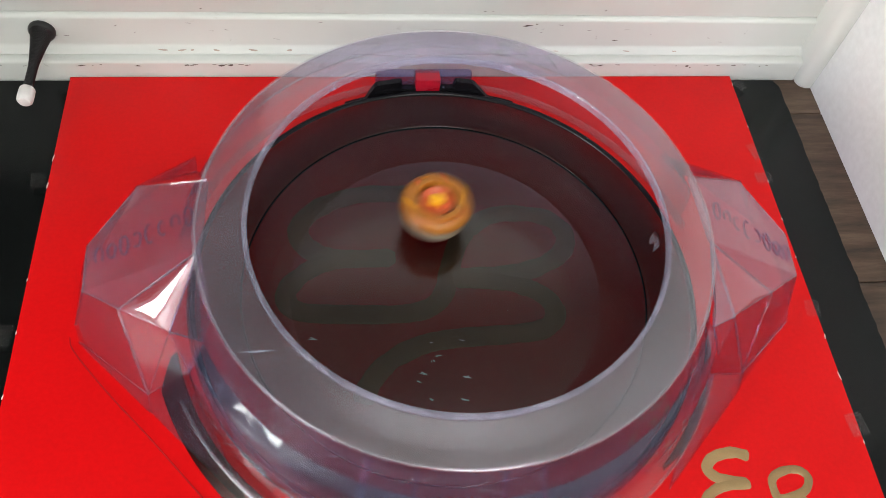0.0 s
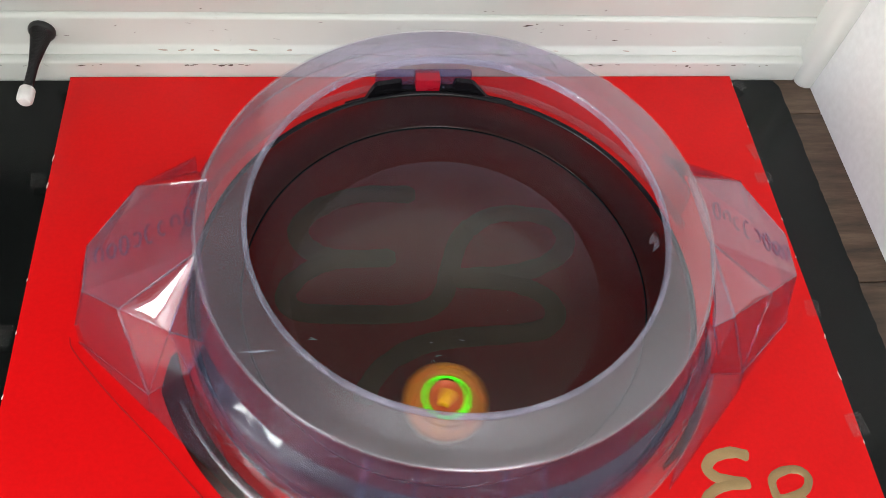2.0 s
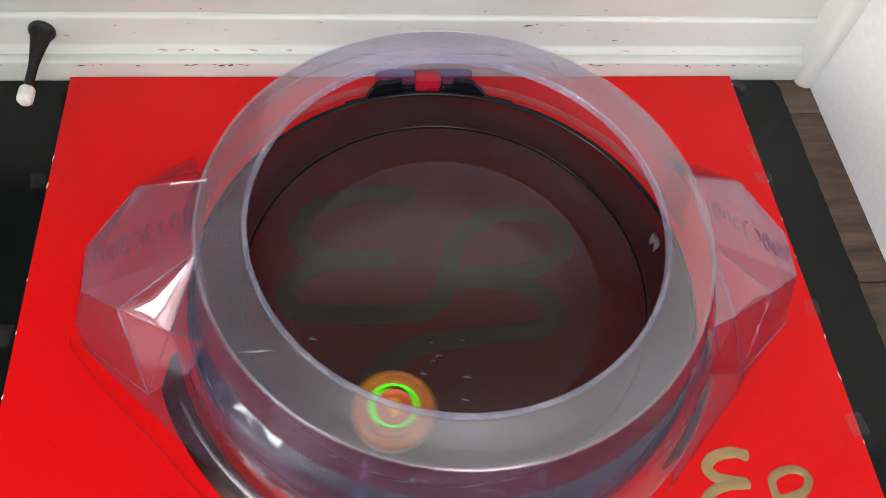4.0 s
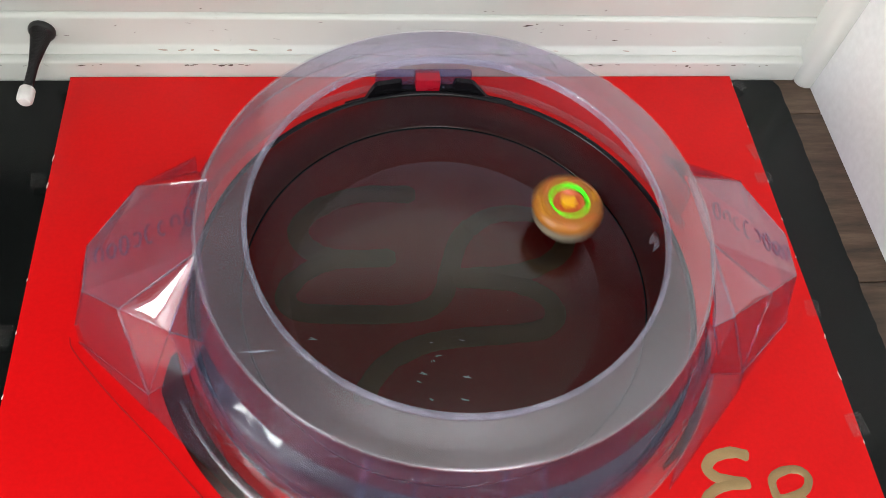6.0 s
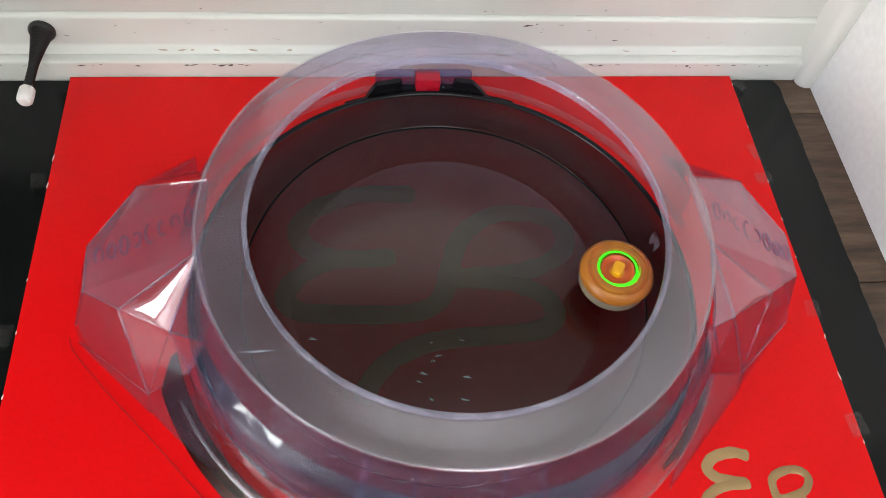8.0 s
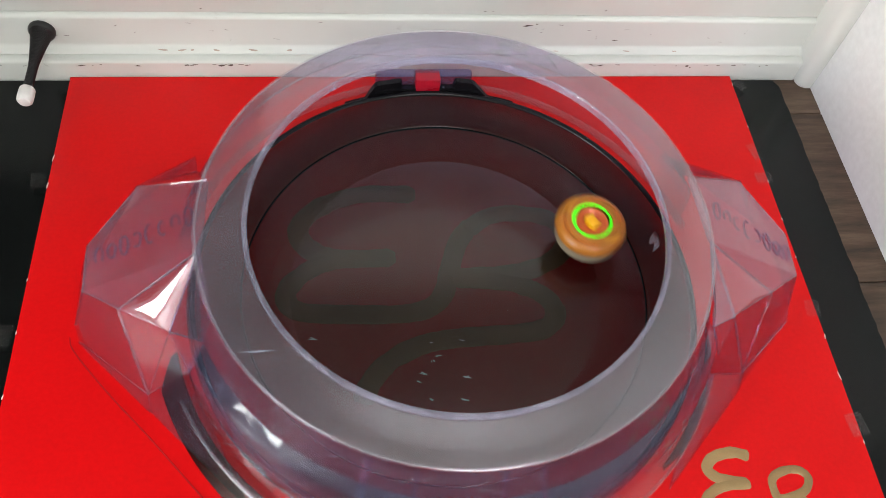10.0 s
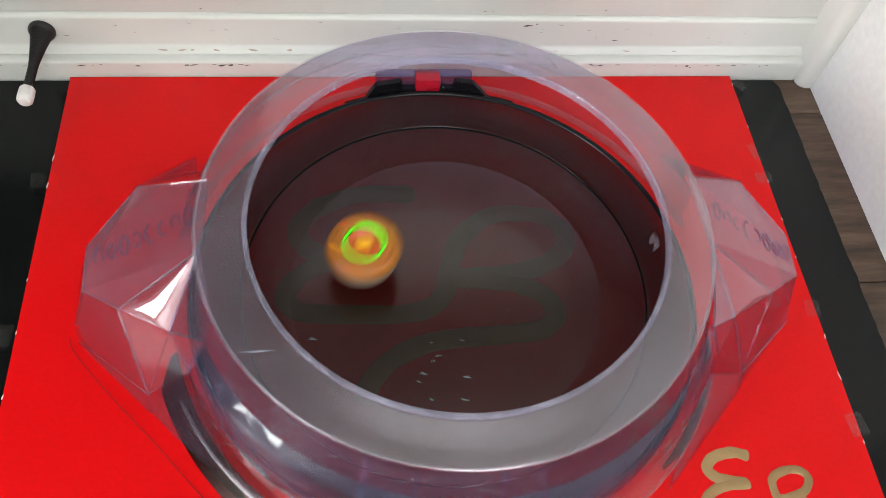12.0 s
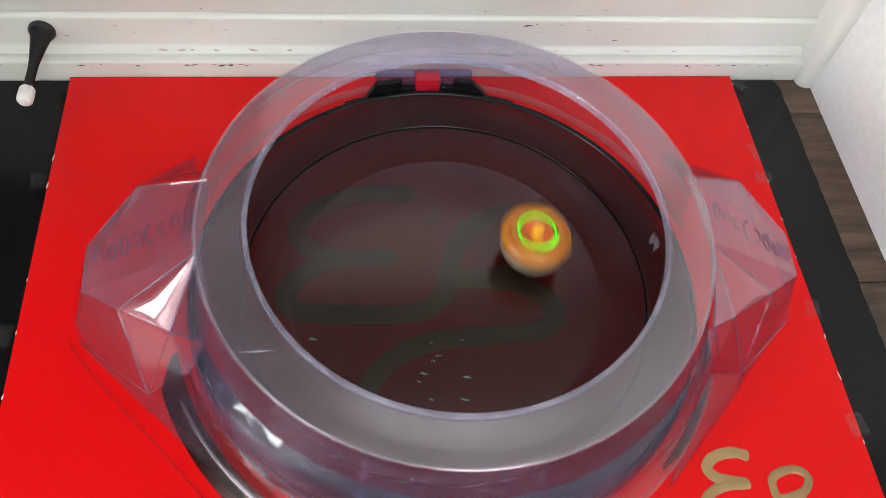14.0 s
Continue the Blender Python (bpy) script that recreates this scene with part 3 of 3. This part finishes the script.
FACETS = (("plate", ("P2", "P1", "P3", "B", "A", "F")), ("facet", ("A", "B", "C", "C2", "D")), ("facet", ("A", "D", "E")), ("facet", ("E", "D", "G")),
          ("facet", ("F", "E", "H")), ("facet", ("H", "E", "G")), ("facet", ("P3", "Q1", "C", "B")), ("facet", ("P1", "Q2", "Q1", "P3")), ("facet", ("P1", "K", "Q3", "Q2")), ("facet", ("P1", "P2", "K")),
          ("facet", ("D", "G", "J")), ("facet", ("F", "H", "L")), ("flange", ("D", "C2", "D0")), ("flange", ("D", "D0", "S", "J")))


def wing_point(k, side):
    """The wings sit a hair round and to one side of the bowl's axis."""
    x, y, z = W[k]
    x, turn = side * x, radians(-0.6)
    return (x * math.cos(turn) - y * math.sin(turn) + 0.0015, x * math.sin(turn) + y * math.cos(turn), z)


for side in (1, -1):
    rim_of_plate = ("P2", "P1", "P3", "B", "A", "F")
    wing = part("wing", shell([rim_of_plate], 0.0016, {k: wing_point(k, side) for k in rim_of_plate}), PLATE, arena, "faceted clear wing", smooth=False)
    for name, f in FACETS[1:]:
        part(name, shell([f], 0.0014, {k: wing_point(k, side) for k in f}), SKIRT if "P2" in f else PLATE if "H" in f else FACET, wing, smooth=False)
    a, e, f = (Vector(wing_point(k, side)) for k in "AEF")
    out = (e - a).cross(f - a).normalized()
    out *= math.copysign(1, out.z)
    fan = bmesh.new()
    grid = []
    for i in range(11):
        t = i / 10
        low = a.lerp(e, t) + out * 0.008 * t * (1 - t) + (f - a.lerp(e, 0.5)) * 0.22 * t * (1 - t)
        grid.append([fan.verts.new(a.lerp(e, t) + out * 0.0003)] + [fan.verts.new(low.lerp(f, u) + out * 0.0003 * u * (1 - u)) for u in (0.01, 0.25, 0.5, 0.75, 0.97)])
    for p, q in zip(grid, grid[1:]):
        for i in range(5):
            fan.faces.new((p[i], q[i], q[i + 1], p[i + 1]))
    bmesh.ops.recalc_face_normals(fan, faces=fan.faces)
    bmesh.ops.solidify(fan, geom=fan.faces[:], thickness=0.0012)
    part("curved_facet", fan, GLINT, wing)
    for a, b, thick in (("A", "F", 0.0004), ("E", "F", 0.0004), ("A", "D", 0.0003), ("E", "D", 0.0003), ("A", "B", 0.0003), ("B", "P3", 0.0003), ("P3", "P1", 0.0003), ("P1", "P2", 0.0003), ("F", "H", 0.0003), ("B", "C", 0.0002), ("E", "H", 0.0003), ("D", "C2", 0.0006), ("E", "G", 0.0004)):
        part("crease", rod(wing_point(a, side), wing_point(b, side), thick * 0.65), CREASE, wing)
    for k in range(8):
        f = k / 7
        u, w = (0.174 + 0.055 * f, 0.010 - 0.019 * f) if side > 0 else (0.1640 + 0.058 * f, 0.0115 - 0.010 * f)
        tall = 0.0135 if k in (0, 3, 5, 7) else 0.0100
        mark = bmesh.new()
        loop = [[mark.verts.new(((0.0029 + q * 0.0009) * math.cos(radians(v)), (tall / 2 + q * 0.0009) * math.sin(radians(v)), h)) for q, h in ((-1, 0.0), (-0.5, 0.0010), (0.5, 0.0010), (1, 0.0))] for v in range(*((0, 361, 20), (-130, 131, 20), (60, 301, 20), (-40, 221, 20))[(k * 3 + k // 3) % 4])]
        for p, q in zip(loop, loop[1:]):
            for i in range(3):
                mark.faces.new((p[i], p[i + 1], q[i + 1], q[i]))
        ob = part("raised_mark", mark, BAND, wing)
        ob.matrix_basis = Matrix.Translation((side * u, w, 0.088 - 0.48 * (u - 0.156) + 0.0008)) @ Euler((0, side * math.atan(0.48), side * -0.18)).to_matrix().to_4x4()

# the black housing and red button at the back
housing = bmesh.new()
outline = [(-0.068, 0.006), (-0.061, 0.0085), (-0.052, 0.0155), (-0.0445, 0.0285), (-0.042, 0.0299), (-0.0240, 0.0299), (-0.0225, 0.0285), (-0.0215, 0.0225), (0.0190, 0.0225), (0.0200, 0.0285), (0.0212, 0.0299),
           (0.034, 0.0299), (0.0365, 0.0285), (0.048, 0.0150), (0.0575, 0.0090), (0.068, 0.006)]
columns = [[housing.verts.new((x, y - x * x / 0.35, h)) for y, h in ((0.1745, 0.0150), (0.1745, max(z, 0.0155)), (0.1790, max(z, 0.0155)), (0.1790, 0.0150))] for x, z in outline]
for a, b in zip(columns, columns[1:]):
    for k in range(4):
        housing.faces.new((a[k], a[(k + 1) % 4], b[(k + 1) % 4], b[k]))
housing.faces.new(columns[0])
housing.faces.new(columns[-1])
part("housing", housing, BLACK_PLASTIC, arena, "black plastic housing", smooth=False)
part("cover", box(-0.043, 0.035, 0.1800, 0.187, 0.004, 0.0320, 0.003), BAND, arena, "tinted clear cover")
part("button", box(-0.0115, 0.0085, 0.1730, 0.186, 0.0190, 0.0315, 0.0012), RED_PLASTIC, arena, "red plastic button")

for x, y, l, w, a in ((-0.0927, -0.0379, 0.0085, 0.0014, -0.35), (-0.0139, -0.0443, 0.0035, 0.001, -0.3), (0.0054, -0.0431, 0.005, 0.0010, 0.0), (-0.0108, -0.0540, 0.004, 0.0012, -0.2), (-0.0149, -0.0578, 0.004, 0.0012, -0.9),
                      (-0.0219, -0.0664, 0.0055, 0.0013, -0.4), (-0.0234, -0.0714, 0.004, 0.0012, -0.3), (0.0074, -0.0698, 0.0075, 0.0018, -0.1), (-0.0163, -0.0846, 0.0055, 0.0014, -0.4), (0.0039, -0.0857, 0.008, 0.0016, -0.5)):
    for k in range(2):
        chip("scratch", arena, SCUFF, x + rnd.uniform(-0.0015, 0.0015), y + rnd.uniform(-0.0004, 0.0004), 0.0101, l * rnd.uniform(0.5, 1.1), w * rnd.uniform(0.4, 0.9), a + rnd.uniform(-0.5, 0.5), label="pale scratch in the bowl")
for _ in range(110):
    a = radians(rnd.choice((rnd.uniform(-152, -110), rnd.uniform(-112, -32))))
    z = rnd.uniform(0.028, 0.090)
    r = float(np.interp(z, WALL_Z, WALL_R)) + 0.0004
    chip("scratch", arena, SCRATCH, r * math.cos(a), r * math.sin(a) + 0.002, z, rnd.uniform(0.006, 0.022), rnd.uniform(0.0002, 0.0006), rnd.uniform(0.1, 0.8) * (1 if math.cos(a) < 0 else -1), (math.cos(a), math.sin(a), 0.25), "pale scratch in the clear wall")
for _ in range(34):
    a = radians(rnd.choice((rnd.gauss(113, 9), rnd.gauss(72, 8), rnd.uniform(50, 135))))
    r = rnd.uniform(0.140, 0.155)
    chip("scuff_patch", arena, SMEAR, r * math.cos(a), r * math.sin(a) + 0.002, 0.0980, rnd.uniform(0.006, 0.020), rnd.uniform(0.002, 0.006), a + 1.57 + rnd.uniform(-0.5, 0.5), label="pale scuff on the clear ledge")
for k in range(2):
    chip("smear", arena, SMEAR, 0.1562 + 0.0014 * k, 0.0310 - 0.005 * k, 0.0153 + 0.0003 * k, 0.020, 0.0050, 0.95 + 0.2 * k, label="pale smear on the bowl wall")

dust = bmesh.new()
for _ in range(90):
    a, r = rnd.uniform(-math.pi, math.pi), 0.138 * math.sqrt(rnd.random())
    flake(dust, r * math.cos(a), r * math.sin(a), float(np.interp(r, (0.0, 0.109, 0.1395), (0.0099, 0.0103, 0.0127))), rnd.uniform(0.0004, 0.0009), rnd.uniform(0.0003, 0.0006), rnd.uniform(0, 3), rnd)
tagged(part("dust", dust, SCUFF, arena, smooth=False), label="pale dust specks in the bowl", kind="stuff")

# ---- the spinning top ----
top = holder("spinning_top", pose(0, -0.2, 0.0), label="orange plastic spinning top with green light trail modelled as a glowing ring and yellow hub", category="spinning top")
RAISED = Matrix.Translation((0, 0, 0.006))
part("tip", revolve([(0.0, 0.0), (0.0022, 0.0004), (0.0030, 0.002), (0.0034, 0.006), (0.0060, 0.0090), (0.0090, 0.0105), (0.0110, 0.0130), (0.0, 0.0132)], 32), BLACK_PLASTIC, top)
part("disc", revolve([(0.0, 0.0062), (0.015, 0.0066), (0.0215, 0.0088), (0.0236, 0.0115), (0.0234, 0.0150), (0.0222, 0.0184), (0.0, 0.0186)], 64), STEEL, top, "dull pale metal disc", RAISED)
ring = part("ring", revolve([(0.0142, 0.0180), (0.0222, 0.0180), (0.0246, 0.0200), (0.0253, 0.0222), (0.0245, 0.0252), (0.0222, 0.0276), (0.0207, 0.0284), (0.0200, 0.0274), (0.0190, 0.0274), (0.0184, 0.0289), (0.0162, 0.0295), (0.0146, 0.0292), (0.0142, 0.0282)], 72, closed=True), ORANGE, top, "orange plastic outer ring", RAISED)
for k in range(6):
    a = math.radians(60 * k + 10)
    fin = part("fin", box(-0.0028, 0.0028, -0.0012, 0.0012, -0.0012, 0.0012, 0.0006), YELLOW if k % 3 == 0 else RED_ORANGE, ring)
    fin.matrix_basis = Matrix.Translation((0.0200 * math.cos(a), 0.0200 * math.sin(a), 0.0278)) @ Euler((0, 0.42, a)).to_matrix().to_4x4()
part("well", revolve([(0.0, 0.0240), (0.0080, 0.0242), (0.0112, 0.0268), (0.0117, 0.0268), (0.0118, 0.0186), (0.0, 0.0186)], 48), RED_ORANGE, top, "red-orange inner well", RAISED)
part("hub", box(-0.0052, 0.0052, -0.0036, 0.0036, 0.0238, 0.0298, 0.0012), YELLOW, top, "yellow hub bar", RAISED)
# blur of the spinning green light, shaped as a glowing spiral
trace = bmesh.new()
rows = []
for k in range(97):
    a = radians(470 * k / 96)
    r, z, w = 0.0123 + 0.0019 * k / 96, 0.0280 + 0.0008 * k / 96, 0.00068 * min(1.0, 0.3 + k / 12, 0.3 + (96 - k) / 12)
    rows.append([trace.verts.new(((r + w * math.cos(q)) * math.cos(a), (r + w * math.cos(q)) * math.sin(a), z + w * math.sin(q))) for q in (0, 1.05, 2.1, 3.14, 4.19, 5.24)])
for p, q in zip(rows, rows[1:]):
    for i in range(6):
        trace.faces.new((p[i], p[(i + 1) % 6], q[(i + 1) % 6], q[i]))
light_trail = part("light_trail", trace, GREEN_GLOW, top, "green light trail modelled as a glowing ring", RAISED)


def bowl_height(r):
    """The height of the arena's floor at a radius."""
    return float(np.interp(r, (0.0, 0.108, 0.1405, 0.145, 0.16, 0.17), (0.0098, 0.0101, 0.0126, 0.0134, 0.0150, 0.0185)))


def spin(places):
    """Dense rows for the top: it glides through the places, turns about its axis and leans a little as it precesses."""
    t, x, y = (np.array(c) for c in zip(*places))
    slope_x, slope_y = np.gradient(x, t), np.gradient(y, t)
    rows = []
    for f in range(14 * FPS + 1):
        now = f / FPS
        i = min(max(int(np.searchsorted(t, now, side="right")) - 1, 0), len(t) - 2)
        h = t[i + 1] - t[i]
        s = (now - t[i]) / h
        a, b, c, d = 2 * s ** 3 - 3 * s ** 2 + 1, s ** 3 - 2 * s ** 2 + s, 3 * s ** 2 - 2 * s ** 3, s ** 3 - s ** 2
        px = a * x[i] + b * h * slope_x[i] + c * x[i + 1] + d * h * slope_x[i + 1]
        py = a * y[i] + b * h * slope_y[i] + c * y[i + 1] + d * h * slope_y[i + 1]
        r = math.hypot(px - CX, py - CY)
        lean = Euler((radians(2) * math.sin(9 * now), radians(2) * math.cos(9 * now), 0)).to_matrix().to_4x4()
        rows.append((now, Matrix.Translation((px, py, bowl_height(r) + 0.0004)) @ lean @ Matrix.Rotation(radians(-80) * f, 4, "Z")))
    return rows


def motions():
    walk(top, spin([
        (0.00, 0.0003, -0.1604), (0.10, -0.0413, -0.1871), (0.20, -0.0605, -0.2332), (0.30, -0.0470, -0.2801), (0.40, -0.0109, -0.3094),
        (0.50, 0.0362, -0.3128), (0.60, 0.0769, -0.3061), (0.70, 0.1021, -0.3041), (0.80, 0.1112, -0.2913), (0.90, 0.1131, -0.2745),
        (1.00, 0.1103, -0.2661), (1.10, 0.1048, -0.2615), (1.20, 0.0933, -0.2578), (1.30, 0.0688, -0.2402), (1.40, 0.0400, -0.2131),
        (1.50, 0.0014, -0.1950), (1.60, -0.0360, -0.1973), (1.70, -0.0593, -0.2227), (1.80, -0.0585, -0.2614), (1.90, -0.0330, -0.2947),
        (2.00, -0.0055, -0.3071), (2.10, 0.0284, -0.3061), (2.20, 0.0582, -0.2898), (2.30, 0.0788, -0.2593), (2.40, 0.0856, -0.2203),
        (2.50, 0.0751, -0.1810), (2.60, 0.0490, -0.1488), (2.70, 0.0132, -0.1278), (2.80, -0.0265, -0.1246), (2.90, -0.0641, -0.1353),
        (3.00, -0.0942, -0.1591), (3.10, -0.1173, -0.1826), (3.20, -0.1317, -0.2068), (3.35, -0.1337, -0.2350), (3.55, -0.1223, -0.2607),
        (3.75, -0.0948, -0.2859), (3.95, -0.0490, -0.3085), (4.15, 0.0017, -0.3128), (4.35, 0.0524, -0.2924), (4.50, 0.0810, -0.2522),
        (4.65, 0.0874, -0.2035), (4.80, 0.0621, -0.1590), (4.95, 0.0087, -0.1329), (5.05, -0.0375, -0.1445), (5.15, -0.0716, -0.1794),
        (5.30, -0.0689, -0.2481), (5.40, -0.0408, -0.2776), (5.50, -0.0024, -0.2907), (5.60, 0.0397, -0.2870), (5.70, 0.0728, -0.2671),
        (5.80, 0.0944, -0.2358), (5.90, 0.1031, -0.1995), (6.00, 0.0961, -0.1648), (6.10, 0.0744, -0.1380), (6.20, 0.0386, -0.1231),
        (6.30, 0.0015, -0.1198), (6.40, -0.0349, -0.1308), (6.50, -0.0650, -0.1589), (6.60, -0.0792, -0.1972), (6.70, -0.0768, -0.2397),
        (6.80, -0.0590, -0.2777), (6.90, -0.0268, -0.3041), (7.00, 0.0114, -0.3177), (7.10, 0.0507, -0.3201), (7.20, 0.0841, -0.3187),
        (7.30, 0.1041, -0.3072), (7.40, 0.1164, -0.2848), (7.50, 0.1239, -0.2635), (7.60, 0.1291, -0.2487), (7.70, 0.1313, -0.2392),
        (7.80, 0.1301, -0.2315), (7.90, 0.1264, -0.2257), (8.00, 0.1207, -0.2208), (8.10, 0.1108, -0.2168), (8.20, 0.0914, -0.2094),
        (8.35, 0.0577, -0.1758), (8.50, 0.0115, -0.1578), (8.65, -0.0347, -0.1687), (8.80, -0.0626, -0.2065), (8.95, -0.0601, -0.2544),
        (9.10, -0.0352, -0.2881), (9.25, -0.0001, -0.3046), (9.40, 0.0419, -0.3031), (9.55, 0.0774, -0.2841), (9.70, 0.1021, -0.2510),
        (9.85, 0.1130, -0.2157), (10.00, 0.1095, -0.1809), (10.15, 0.0917, -0.1473), (10.30, 0.0639, -0.1223), (10.40, 0.0356, -0.0907),
        (10.50, 0.0131, -0.0786), (10.60, -0.0121, -0.0889), (10.70, -0.0262, -0.0978), (10.80, -0.0338, -0.1054), (10.90, -0.0373, -0.1180),
        (11.00, -0.0419, -0.1532), (11.10, -0.0466, -0.2004), (11.20, -0.0305, -0.2506), (11.30, 0.0112, -0.2781), (11.40, 0.0547, -0.2712),
        (11.50, 0.0861, -0.2451), (11.60, 0.0943, -0.2095), (11.70, 0.0784, -0.1728), (11.80, 0.0396, -0.1510), (11.90, -0.0095, -0.1585),
        (12.00, -0.0510, -0.1936), (12.10, -0.0634, -0.2412), (12.20, -0.0464, -0.2867), (12.30, -0.0096, -0.3149), (12.40, 0.0297, -0.3224),
        (12.50, 0.0544, -0.3234), (12.60, 0.0646, -0.3201), (12.70, 0.0666, -0.3138), (12.80, 0.0662, -0.3015), (12.90, 0.0635, -0.2795),
        (13.00, 0.0581, -0.2481), (13.10, 0.0446, -0.2078), (13.20, 0.0088, -0.1769), (13.30, -0.0341, -0.1757), (13.40, -0.0624, -0.1977),
        (13.50, -0.0704, -0.2307), (13.60, -0.0525, -0.2665), (13.70, -0.0115, -0.2846), (13.80, 0.0341, -0.2742), (13.90, 0.0647, -0.2373),
        (14.00, 0.0677, -0.1891),
    ]))
    # the always-glowing trail rises out of the body to imitate the light switching on
    walk(light_trail, [(0.0, pose(0, 0, -0.0065)), (1.5, pose(0, 0, -0.0065)), (1.5667, pose(0, 0, 0.006)), (14.0, pose(0, 0, 0.006))])


motions()
